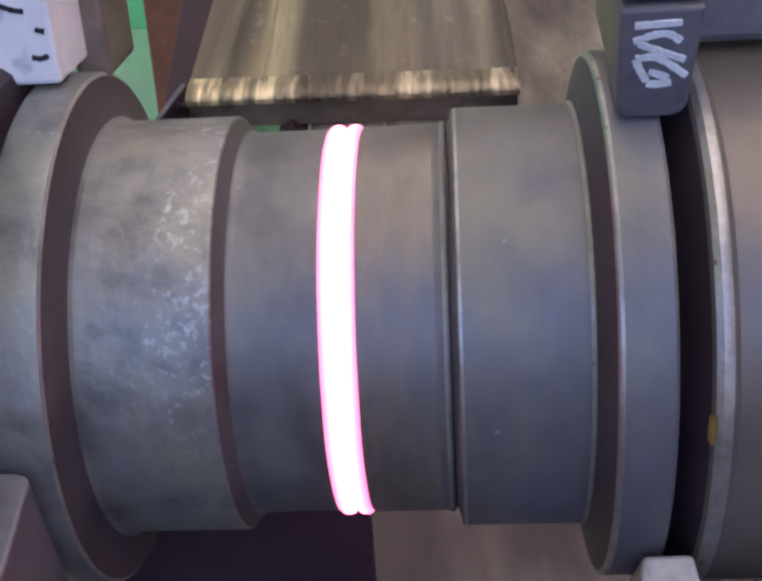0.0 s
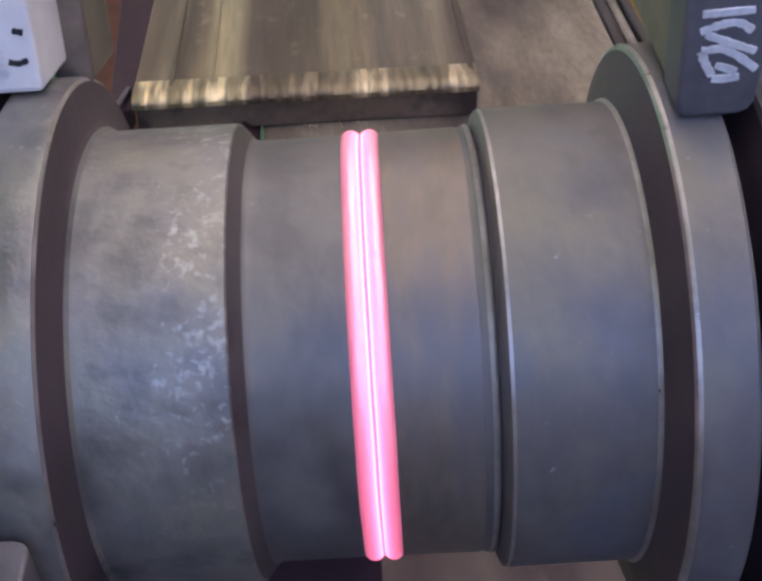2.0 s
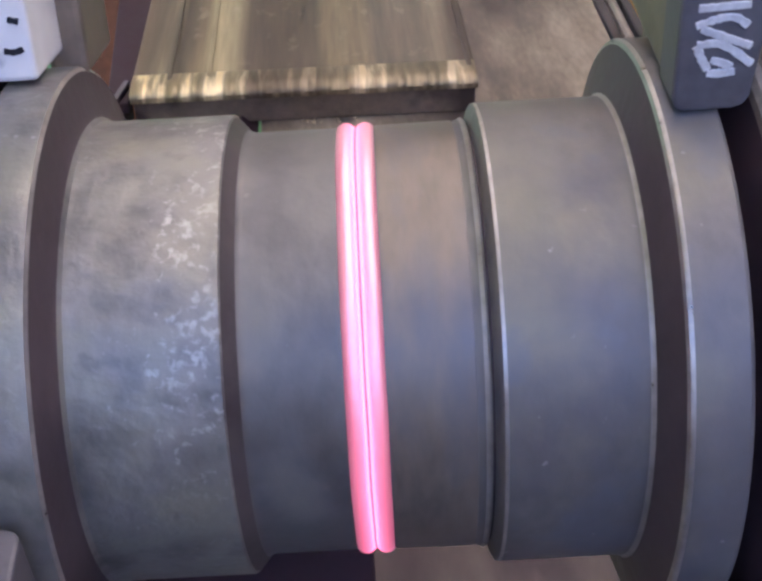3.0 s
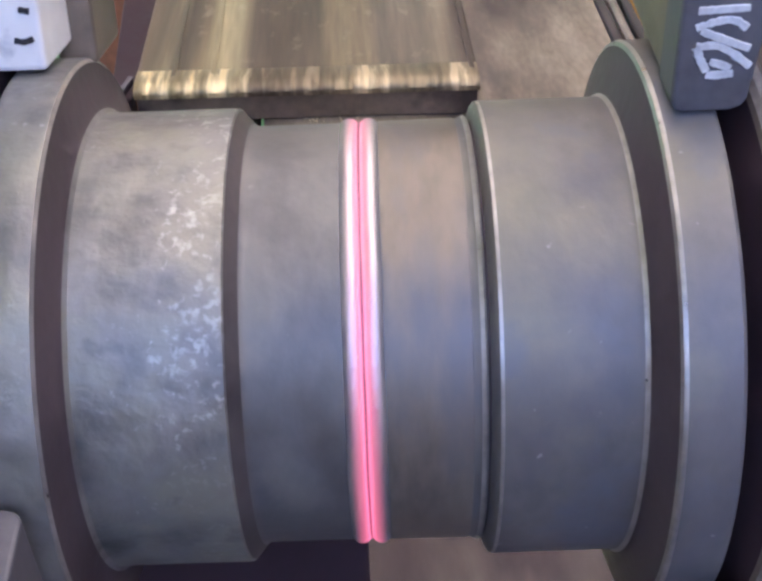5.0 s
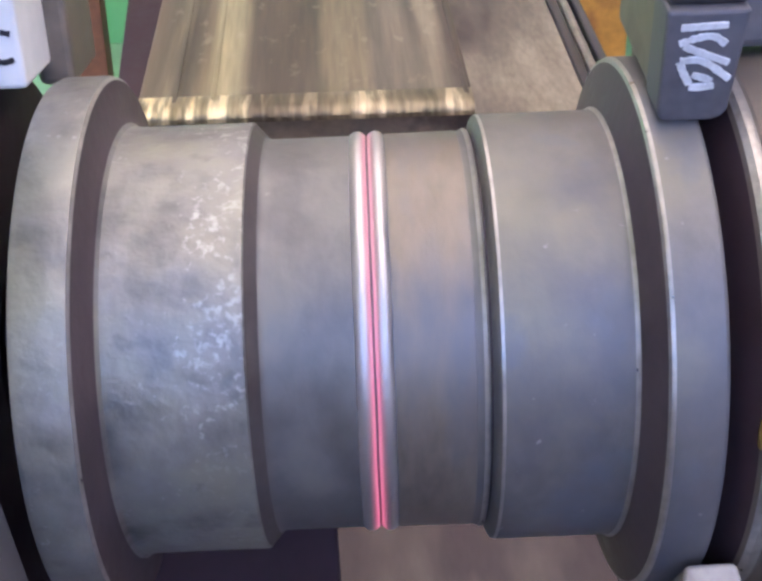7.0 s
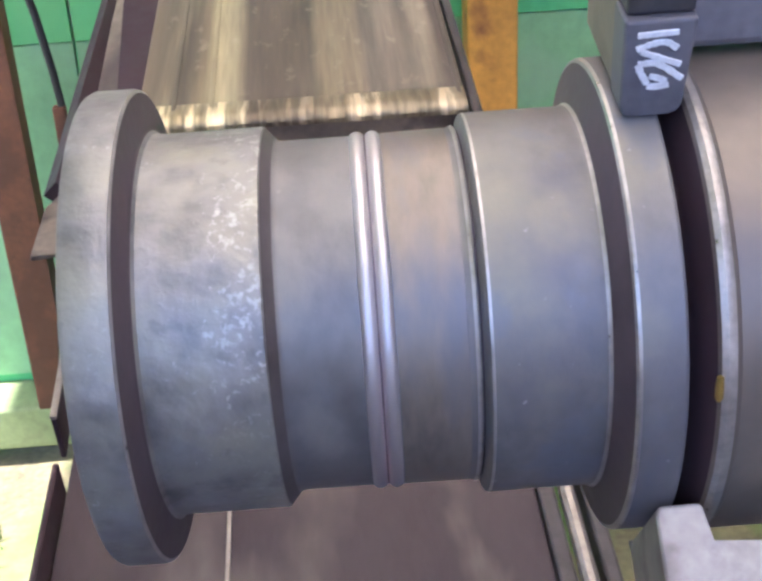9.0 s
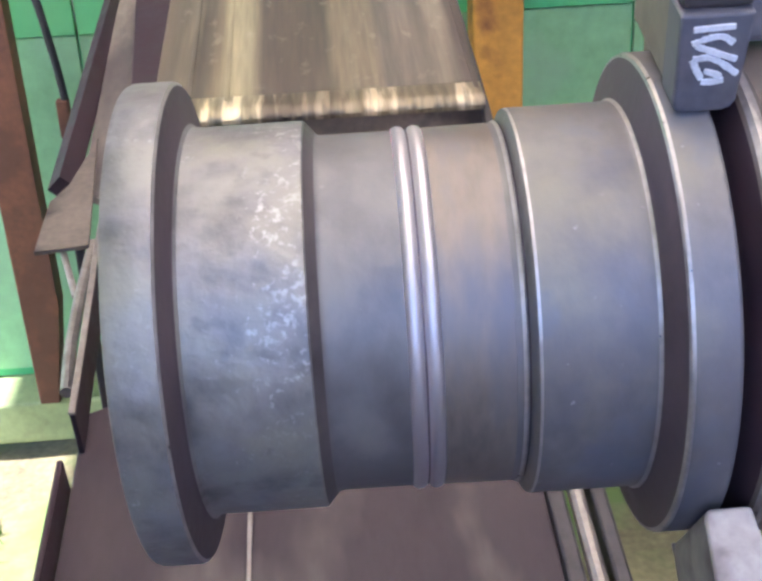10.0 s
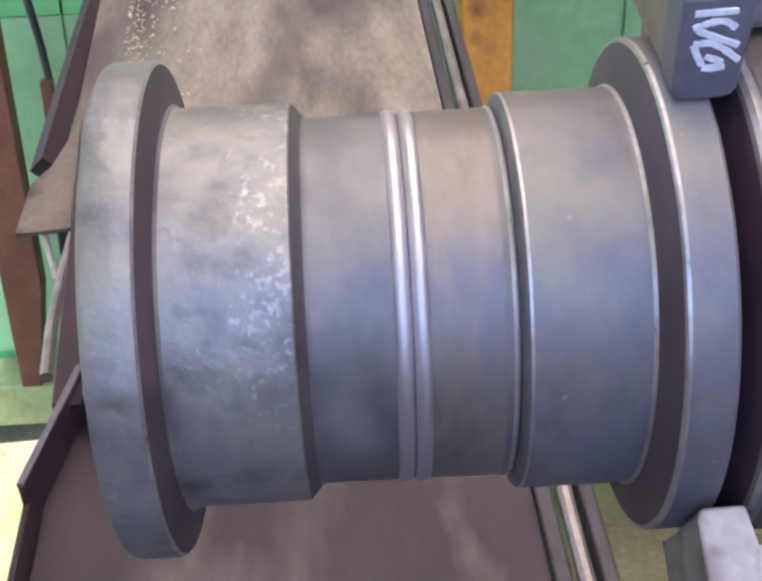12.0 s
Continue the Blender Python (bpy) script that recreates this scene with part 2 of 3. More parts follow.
GRASS = material("grass_blades", (0.10, 0.17, 0.035), 0.7, 0.0, 0.5, 20, 60, 0.0)
ROOF = material("roof_sheet", (0.45, 0.45, 0.44), 0.7, 0.1, 0.2, 3, 30, 0.1)
DIM_FLOOR = material("dim_floor_concrete", (0.13, 0.12, 0.115), 0.7, 0.0, 0.4, 4, 40, 0.2)
DIM_WALL = material("dim_wall_grey", (0.11, 0.105, 0.11), 0.8, 0.0, 0.25, 2, 30, 0.1)
SHEET = bpy.data.materials.new("translucent_sheet")
SHEET.use_nodes = True
sn = SHEET.node_tree.nodes
through_light, sheet_mix, sheet_stain = sn.new("ShaderNodeBsdfTranslucent"), sn.new("ShaderNodeMixShader"), sn.new("ShaderNodeTexNoise")
sheet_ramp = sn.new("ShaderNodeValToRGB")
sheet_stain.inputs["Scale"].default_value = 2.5
sheet_ramp.color_ramp.elements[0].color, sheet_ramp.color_ramp.elements[1].color = (0.68, 0.63, 0.53, 1), (0.87, 0.83, 0.73, 1)
SHEET.node_tree.links.new(sheet_stain.outputs["Fac"], sheet_ramp.inputs["Fac"])
SHEET.node_tree.links.new(sheet_ramp.outputs["Color"], through_light.inputs["Color"])
SHEET.node_tree.links.new(sn["Principled BSDF"].outputs[0], sheet_mix.inputs[1])
SHEET.node_tree.links.new(through_light.outputs[0], sheet_mix.inputs[2])
SHEET.node_tree.links.new(sheet_mix.outputs[0], sn["Material Output"].inputs["Surface"])
sn["Principled BSDF"].inputs["Base Color"].default_value = (0.75, 0.71, 0.62, 1)
sheet_mix.inputs[0].default_value = 0.8
CREAM = material("cream_plaster", (0.50, 0.46, 0.38), 0.85, 0.0, 0.15, 2, 30, 0.1)
HALL = material("grey_plaster", (0.46, 0.44, 0.43), 0.85, 0.0, 0.2, 2, 30, 0.1)
LEDGE = material("pale_green_ledge", (0.30, 0.38, 0.17), 0.7, 0.0, 0.3, 6, 50, 0.2)


def flash_material(name, base, rough, metal):
    """Weld flash: bright steel that glows, hottest along one flank of the lip and fading to cold round it."""
    m = material(name, base, rough, metal, 0.0, 60, 300, 0.0, gloss_spread=0.0)
    n, link = m.node_tree.nodes, m.node_tree.links.new
    p = n["Principled BSDF"]
    co, sep = n.new("ShaderNodeTexCoord"), n.new("ShaderNodeSeparateXYZ")
    link(co.outputs["Object"], sep.inputs[0])

    def math_node(op, a, b=None):
        k = n.new("ShaderNodeMath")
        k.operation = op
        for i, v in enumerate((a, b)):
            if v is None:
                continue
            if isinstance(v, (int, float)):
                k.inputs[i].default_value = v
            else:
                link(v, k.inputs[i])
        return k.outputs[0]

    around = n.new("ShaderNodeMath")
    around.operation = "WRAP"
    around.inputs[1].default_value, around.inputs[2].default_value = radians(298), radians(-62)
    link(math_node("ARCTAN2", sep.outputs["X"], sep.outputs["Z"]), around.inputs[0])
    angle = around.outputs[0]
    # glow is painted round the bar; turning the bar stands in for cooling
    past = math_node("MAXIMUM", angle, radians(-12))
    glow = math_node("MULTIPLY", math_node("EXPONENT", math_node("MULTIPLY", past, -1 / radians(HEAT_FALL))), HEAT_TOP)
    fade = n.new("ShaderNodeMapRange")
    fade.interpolation_type = "SMOOTHSTEP"
    fade.inputs["From Min"].default_value, fade.inputs["From Max"].default_value = radians(140), radians(195)
    fade.inputs["To Min"].default_value, fade.inputs["To Max"].default_value = 1.0, 0.0
    link(angle, fade.inputs["Value"])
    heat = math_node("MULTIPLY", glow, fade.outputs["Result"])
    p.inputs["Emission Color"].default_value = (1.0, 0.16, 0.26, 1)
    link(heat, p.inputs["Emission Strength"])
    return m


HEAT_TOP, HEAT_FALL = 2.0, 48.0
HOT = flash_material("hot_weld_flash", (0.56, 0.54, 0.55), 0.46, 0.9)
GROOVE = flash_material("hot_weld_groove", (0.13, 0.115, 0.125), 0.55, 0.3)


# ---- mesh helpers ----
def part(name, bm, mat, parent=None, label="", smooth=None, second=()):
    """Links a bmesh as one mesh object, under a thing or part if given."""
    me = bpy.data.meshes.new(name)
    bmesh.ops.recalc_face_normals(bm, faces=bm.faces)
    bm.to_mesh(me)
    bm.free()
    me.materials.append(mat)
    for other in second:
        me.materials.append(other)
    if smooth is not None:
        me.shade_smooth()
        me.set_sharp_from_angle(angle=radians(smooth))
    ob = new(name, me)
    ob.parent = parent
    return tagged(ob, label) if label else ob


def thing(name, label, category, group="", kind=""):
    return tagged(new(name), label, category, group, kind)


def lathe(profile, steps=128, closed=True, worn=(), scale=()):
    """Turns a profile of (x, r) round the x axis. worn, scale: faces of the second and third material."""
    bm = bmesh.new()
    rings = []
    for i in range(steps):
        a = 2 * math.pi * i / steps
        rings.append([bm.verts.new((x, r * math.cos(a), r * math.sin(a))) for x, r in profile])
    k = len(profile)
    for i in range(steps):
        u, v = rings[i], rings[(i + 1) % steps]
        for j in range(k if closed else k - 1):
            f = bm.faces.new((u[j], u[(j + 1) % k], v[(j + 1) % k], v[j]))
            f.material_index = 1 if j in worn else 2 if j in scale else 0
    return bm


def box(size, at=(0, 0, 0), bevel=0.0, turn=(0, 0, 0)):
    bm = bmesh.new()
    bmesh.ops.create_cube(bm, size=1.0)
    bmesh.ops.scale(bm, vec=size, verts=bm.verts)
    if bevel:
        bmesh.ops.bevel(bm, geom=bm.edges[:], offset=bevel, segments=2, affect="EDGES", profile=0.5)
    bmesh.ops.transform(bm, matrix=pose(*at, *turn), verts=bm.verts)
    return bm


def prism(outline, thick, m=Matrix(), bevel=0.0):
    """A flat outline of (x, y), given a thickness along z, at the pose m."""
    bm = bmesh.new()
    low = [bm.verts.new((x, y, 0)) for x, y in outline]
    high = [bm.verts.new((x, y, thick)) for x, y in outline]
    bm.faces.new(low[::-1]), bm.faces.new(high)
    for i in range(len(outline)):
        j = (i + 1) % len(outline)
        bm.faces.new((low[i], low[j], high[j], high[i]))
    if bevel:
        bmesh.ops.bevel(bm, geom=bm.edges[:], offset=bevel, segments=2, affect="EDGES", profile=0.5)
    bmesh.ops.transform(bm, matrix=m, verts=bm.verts)
    return bm


def fin(a, b, low, high, thick):
    """An upright strip from a to b, (x, y) each, between two heights."""
    d = Vector((b[0] - a[0], b[1] - a[1]))
    size = (thick, d.length, high - low)
    return box(size, ((a[0] + b[0]) / 2, (a[1] + b[1]) / 2, (low + high) / 2), 0.001, (0, 0, math.degrees(math.atan2(-d.x, d.y))))


def tube(points, radius, steps=10):
    """A round rod along a line of points."""
    bm = bmesh.new()
    rings = []
    pts = [Vector(p) for p in points]
    for i, p in enumerate(pts):
        d = (pts[min(i + 1, len(pts) - 1)] - pts[max(i - 1, 0)]).normalized()
        q = d.to_track_quat("Z", "Y")
        rings.append([bm.verts.new(p + q @ Vector((radius * math.cos(2 * math.pi * k / steps), radius * math.sin(2 * math.pi * k / steps), 0))) for k in range(steps)])
    for u, v in zip(rings, rings[1:]):
        for k in range(steps):
            bm.faces.new((u[k], u[(k + 1) % steps], v[(k + 1) % steps], v[k]))
    bm.faces.new(rings[0][::-1]), bm.faces.new(rings[-1])
    return bm


# ---- the yard and the shed ----
FLOOR_Z, WALL_Y = -1.30, 1.98


def make_ground():
    bm = bmesh.new()
    n = 90
    spread = [math.copysign(abs(k / n) ** 3 * 400, k) for k in range(-n, n + 1)]
    grid = [[bm.verts.new((x, y, FLOOR_Z + (0.012 * noise.noise((x * 5, y * 5, 0)) if abs(x) < 6 and abs(y) < 6 else 0))) for y in spread] for x in spread]
    for i in range(2 * n):
        for j in range(2 * n):
            bm.faces.new((grid[i][j], grid[i + 1][j], grid[i + 1][j + 1], grid[i][j + 1]))
    tagged(part("ground", bm, GROUND, smooth=60), "sunlit dry ground with patches of short grass", "ground", kind="structure")
    rng = random.Random(4)
    verts, faces = [], []
    for _ in range(5200):
        x, y = rng.uniform(-1.7, 0.1), rng.uniform(0.3, WALL_Y - 0.12)
        if noise.noise((x * 3, y * 3, 4)) + 0.55 * (1.15 - y) < 0.0:
            continue
        a, h, w = rng.uniform(0, 6.28), rng.uniform(0.015, 0.05), rng.uniform(0.002, 0.004)
        lean = Vector((rng.uniform(-1, 1), rng.uniform(-1, 1), 0)) * h * 0.5
        s = Vector((math.cos(a) * w, math.sin(a) * w, 0))
        p = Vector((x, y, FLOOR_Z - 0.005))
        k = len(verts)
        verts += [p - s, p + s, p + lean + Vector((0, 0, h))]
        faces.append((k, k + 1, k + 2))
    me = bpy.data.meshes.new("grass")
    me.from_pydata(verts, [], faces)
    me.materials.append(GRASS)
    tagged(new("grass", me), "short green grass blades on dry sunlit ground", "grass", kind="stuff")


def make_shed():
    wall = tagged(part("wall_back", box((6.0, 0.08, 0.86), (0.3, WALL_Y + 0.04, -1.12 + 0.43 - 0.03)), GREEN), "green painted wall of sheet panels behind the machine", "wall", kind="structure")
    for k in range(5):
        part("panel", box((1.194, 0.014, 0.80), (-2.1 + k * 1.2, WALL_Y - 0.007, -0.72), 0.002), PALE, wall)
    for k in range(5):
        part("panel", box((1.194, 0.020, 0.5), (-2.1 + k * 1.2, WALL_Y - 0.010, -0.068), 0.002), GREEN, wall)
    # unseen upper sheet, added to keep green out of the roller's reflections
    part("upper_sheet", box((6.0, 0.06, 2.4), (0.3, WALL_Y + 0.03, 0.88)), CREAM, wall, "unseen cream upper wall sheet added to tone reflections on the roller")
    tagged(part("ledge", box((6.0, 0.16, 0.11), (0.3, WALL_Y - 0.06, -1.20), 0.008), LEDGE), "pale green concrete ledge at the foot of the wall", "ledge", kind="structure")
    # unseen roof, added to block the sun and set the yard's shadow edge
    tagged(part("roof", box((3.03, 5.4, 0.05), (-1.965, -0.6, 2.1)), ROOF), "unseen grey sheet roof added to keep sun off the machine", "roof", kind="structure")
    # unseen sheet, added to glow warm in the sun and light the roller's top
    tagged(part("added_top_sheet", box((2.35, 3.7, 0.02), (0.77, 0.25, 2.1)), SHEET), "unseen yellowed translucent sheet added to light the roller from above", "roof", kind="structure")
    # dark floor added round the machine to mute light bounced from the ground
    tagged(part("floor", box((3.3, 3.9, 0.04), (0.3, -1.05, FLOOR_Z + 0.012), 0.004), DIM_FLOOR), "dark concrete floor added to mute light bounced from below", "floor", kind="structure")
    # three unseen walls, added to cut side light, low sky and ground bounce
    tagged(part("unseen_wall_left", box((0.12, 3.6, 2.2), (-1.41, -1.2, FLOOR_Z + 1.1)), HALL), "unseen plain grey half-high wall added to cut light from the left", "wall", kind="structure")
    tagged(part("unseen_wall_right", box((0.12, 5.0, 3.4), (2.01, -0.5, FLOOR_Z + 1.7)), DIM_WALL), "unseen dark grey wall added to dim light from the right", "wall", kind="structure")
    tagged(part("unseen_wall_front", box((3.3, 0.12, 1.78), (0.3, -3.06, FLOOR_Z + 0.89)), HALL), "unseen low grey wall added to block low front light, open above", "wall", kind="structure")
    post = thing("orange_post", "square steel post with worn orange paint", "post")
    part("shaft", box((0.105, 0.09, 3.2), (0.58, 1.86, 0.455), 0.006), ORANGE, post)
    part("foot_plate", box((0.16, 0.14, 0.012), (0.58, 1.86, -1.139), 0.002), RUST, post)
    brace = thing("brown_post", "rusty brown steel post that narrows at its foot", "post")
    part("shaft", prism([(-0.055, 3.2), (-0.038, 0.0), (0.009, 0.0), (0.045, 0.25), (0.042, 3.2)], 0.06, pose(-0.455, 1.89, -1.145, 90, 0, 0), 0.004), RUST, brace)


# ---- the catch bed under the roller, fixed to the machine's frame ----
SLOPE = math.degrees(math.atan(0.194))
BED_M = pose(0, 0, -0.41, SLOPE, 0, 0)  # x across, y up the slope, z off the bed


def make_bed():
    bed = thing("catch_bed", "worn sloping steel bed with raised edges below the roller", "machine bed")
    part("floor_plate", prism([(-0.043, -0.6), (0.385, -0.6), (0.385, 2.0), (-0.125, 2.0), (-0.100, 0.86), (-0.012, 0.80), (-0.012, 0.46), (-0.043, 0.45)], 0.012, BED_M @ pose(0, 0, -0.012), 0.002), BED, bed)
    part("side_lip", box((0.006, 0.96, 0.04), (0, 0, 0), 0.002), MAROON, bed, "dark edge strip").matrix_basis = BED_M @ pose(-0.0480, -0.12, 0.010)
    part("side_rail", box((0.016, 2.6, 0.06), (0, 0, 0), 0.003), DARK, bed).matrix_basis = BED_M @ pose(0.3945, 0.7, -0.028)
    part("round_bar", tube([(0.414, -0.6, -0.006), (0.414, 2.0, -0.006)], 0.008), BRIGHT, bed, "bright round guide bar").matrix_basis = BED_M
    part("side_rail", box((0.014, 2.6, 0.06), (0, 0, 0), 0.003), DARK, bed).matrix_basis = BED_M @ pose(0.433, 0.7, -0.028)
    for x in (0.0, 0.30):
        for y in (-0.4, 1.8):
            z = -0.41 + 0.194 * y - 0.012
            part("leg", box((0.06, 0.06, z - FLOOR_Z), (x, y * 0.98, (z + FLOOR_Z) / 2), 0.004), DARK, bed)
    return bed


def make_chips():
    """Bright turnings and flakes lying on the bed, thickest along its edge."""
    rng = random.Random(9)
    verts, faces = [], []
    for _ in range(190):
        y = rng.uniform(0.98, 1.36)
        x = -0.062 + (1.36 - y) * 0.03 + abs(rng.gauss(0, 0.035))
        n, size, turn = rng.randint(4, 6), rng.uniform(0.002, 0.008), rng.uniform(0, 6.28)
        tip = Vector((rng.uniform(-0.5, 0.5), rng.uniform(-0.5, 0.5)))
        k = len(verts)
        for up in (0.0004, 0.0016):
            for i in range(n):
                a = turn + 6.283 * i / n
                r = size * (0.6 + 0.4 * math.sin(3 * a + turn))
                p = Vector((x + r * math.cos(a) * 0.6, y + r * math.sin(a), up + (tip.x * r * math.cos(a) + tip.y * r * math.sin(a)) * 0.6 + 0.001))
                verts.append(BED_M @ p)
        faces.append(tuple(range(k, k + n))[::-1])
        faces.append(tuple(range(k + n, k + 2 * n)))
        faces += [(k + i, k + (i + 1) % n, k + n + (i + 1) % n, k + n + i) for i in range(n)]
    me = bpy.data.meshes.new("metal_chips")
    me.from_pydata(verts, [], faces)
    me.materials.append(CHIPS)
    tagged(new("metal_chips", me), "bright flakes of scraped metal strewn on the bed", "metal chips", kind="stuff")


def make_catch_plate():
    """The plate that slides down the bed; its origin is on the bed at the plate's lower edge."""
    slab = thing("catch_plate", "scraped steel catch plate with a ragged shiny lower edge", "plate")
    part("plate", box((0.436, 0.44, 0.014), (-0.045, 0.225, 0.043), 0.003), SLAB, slab)
    part("apron", box((0.430, 0.016, 0.035), (-0.045, 0.012, 0.0185), 0.002), BROWN, slab, "dark greasy front apron")
    part("runner", box((0.020, 0.40, 0.034), (-0.235, 0.235, 0.018), 0.002), DARK, slab)
    part("runner", box((0.020, 0.40, 0.034), (0.145, 0.235, 0.018), 0.002), DARK, slab)
    bm = bmesh.new()
    n = 260
    prof = [(0.002, 0.035), (-0.004, 0.038), (-0.005, 0.045), (0.000, 0.0505), (0.018, 0.0535), (0.050, 0.0502)]
    rows = []
    for i in range(n + 1):
        x = -0.262 + 0.434 * i / n
        w = 1 + 0.5 * noise.noise((x * 70, 1, 0)) + 0.25 * noise.noise((x * 170, 2, 0))
        rows.append([bm.verts.new((x, y * w if y < 0.01 else y, 0.036 + (z - 0.036) * (0.6 + 0.4 * w if y < 0.03 else 1))) for y, z in prof])
    for u, v in zip(rows, rows[1:]):
        for j in range(len(prof) - 1):
            bm.faces.new((u[j], u[j + 1], v[j + 1], v[j]))
    bm.faces.new(rows[0]), bm.faces.new(rows[-1])
    part("lip", bm, LIP, slab, "shiny ragged lip of scraped metal", 50)
    part("edge_strip", prism([(-0.290, -0.010), (-0.263, -0.010), (-0.263, 0.450), (-0.322, 0.450)], 0.014, pose(0, 0, 0.029), 0.002), MAROON, slab, "dark side strip")
    for x in (-0.215, -0.165, 0.165):
        part("rib", box((0.006, 0.41, 0.003), (x, 0.235, 0.0508), 0.001), SLAB, slab)
    for a, b, lo in (((-0.2880, -0.548), (-0.2975, -0.235), 0.001), ((-0.2990, -0.116), (-0.2680, 0.031), 0.001)):
        part("side_wall", fin(a, b, lo, 0.0500, 0.005), MAROON, slab, "dark side wall")
        part("wall_cap", fin(a, b, 0.0500, 0.0540, 0.0065), JAWM if a[1] > -0.2 else BRIGHT, slab, "pale top edge")
    part("wear_strip", box((0.004, 0.5, 0.003), (-0.128, -0.781, 0.0035), 0.001), BRIGHT, slab, "bright wear strip")
    return slab


# ---- the welded roller ----
NECK = 0.0920


def make_roller():
    """Two forged halves welded at x = 0, turned round the x axis."""
    roller = thing("track_roller", "dark forged steel track roller with a fresh friction weld", "roller")
    left = [(-0.1387, 0.050), (-0.1387, 0.1205), (-0.1380, 0.1228), (-0.1357, 0.1239), (-0.1179, 0.1239), (-0.1159, 0.1233), (-0.1147, 0.1218),
            (-0.1118, 0.1055), (-0.1106, 0.1022), (-0.1090, 0.1004), (-0.1050, 0.1000), (-0.0537, 0.1000), (-0.0529, 0.0997), (-0.0523, 0.0988), (-0.0476, 0.0933), (-0.0465, 0.0924), (-0.0447, NECK), (-0.0420, NECK),
            (-0.0105, NECK), (-0.0075, NECK), (-0.0065, 0.0885), (-0.0005, 0.0880), (-0.0005, 0.050)]
    right = [(-0.0003, 0.050), (-0.0003, 0.0880), (0.0028, 0.0885), (0.0038, NECK), (0.0400, NECK + 0.0003), (0.0422, 0.0932), (0.0438, 0.0938), (0.0447, 0.0931), (0.0451, 0.0914), (0.0458, 0.0915), (0.0469, 0.0950), (0.0478, 0.0984), (0.0486, 0.0995), (0.0500, 0.0998),
             (0.0990, 0.0998), (0.1014, 0.1001), (0.1032, 0.1012), (0.1046, 0.1040), (0.1088, 0.1212), (0.1096, 0.1229), (0.1112, 0.1236), (0.1301, 0.1236), (0.1315, 0.1228), (0.1320, 0.1210),
             (0.1320, 0.1000), (0.1480, 0.0990), (0.1480, 0.050)]
    # on both halves, scale picks the faces painted dark for their shade
    part("forged_half", lathe(left[:14] + [(-0.0523, 0.050)], 160, worn=(5,), scale=(6, 7)), FORGED, roller, "rough dull grey forged half", 28, (WORN, FACE_SHADE))
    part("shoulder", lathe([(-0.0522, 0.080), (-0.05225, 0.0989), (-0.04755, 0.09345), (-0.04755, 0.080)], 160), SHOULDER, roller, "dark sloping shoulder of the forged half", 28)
    part("neck_half", lathe([(-0.04755, 0.050)] + left[14:], 160), NECKM, roller, "dull grey machined neck beside the weld", 28)
    part("turned_half", lathe(right, 160, worn=(5, 6, 12, 15, 18, 19), scale=(7, 8, 16, 17)), TURNED, roller, "smoother blue-grey turned half", 28, (WORN, FACE_SHADE))
    part("weld_zone", lathe([(0.0068, 0.0915), (0.0068, NECK + 0.0004), (0.0392, NECK + 0.0008), (0.0397, 0.0915)], 160), TEMPERED, roller, "straw-coloured heat tinted band", 28)
    seam = part("weld_seam", lathe([(-0.0064, 0.0850), (-0.0064, 0.0880), (0.0026, 0.0880), (0.0026, 0.0850)], 96), NECKM, roller, "dark seam under the flash", 40)
    return roller, seam


SEGMENTS, BEAD_X, BEAD_MID = 72, 0.0042, -0.0016


def flash_bar(radius, ring, mat, seam, label):
    """One short bar of flash, round in section."""
    half = (ring + radius) * math.tan(math.pi / SEGMENTS) + 0.0001
    bm = bmesh.new()
    rings = [[bm.verts.new((radius * math.sin(2 * math.pi * k / 28), y, radius * math.cos(2 * math.pi * k / 28))) for k in range(28)] for y in (-half, half)]
    for k in range(28):
        bm.faces.new((rings[0][k], rings[0][(k + 1) % 28], rings[1][(k + 1) % 28], rings[1][k]))
    bm.faces.new(rings[0]), bm.faces.new(rings[1])
    return part("flash_piece", bm, mat, seam, label, 40)


def make_flash(seam):
    """The flash: two lips of hot metal and the groove between them, in short pieces round the seam. Returns (piece, its
    pose, way of turning, its angle).
    """
    pieces = []
    for way, radius, ring, mat, label in ((-1, 0.0043, 0.0896, HOT, "glowing lip of weld metal cooling to bright steel"), (1, 0.0043, 0.0896, HOT, "glowing lip of weld metal cooling to bright steel"), (0, 0.0034, 0.0885, GROOVE, "glowing groove of weld metal between the lips")):
        first = flash_bar(radius, ring, mat, seam, label)
        for i in range(SEGMENTS):
            ob = first if i == 0 else new("flash_piece", first.data)
            ob.parent = seam
            a = 360 * (i + 0.5) / SEGMENTS  # from +y towards +z
            wave = 0.0002 * noise.noise((way * 7, math.cos(radians(a)) * 3, math.sin(radians(a)) * 3))
            base = Matrix.Rotation(radians(a - 90), 4, "X") @ pose(BEAD_MID + way * BEAD_X + wave, 0, ring)
            pieces.append((ob, base, way, a))
    return pieces


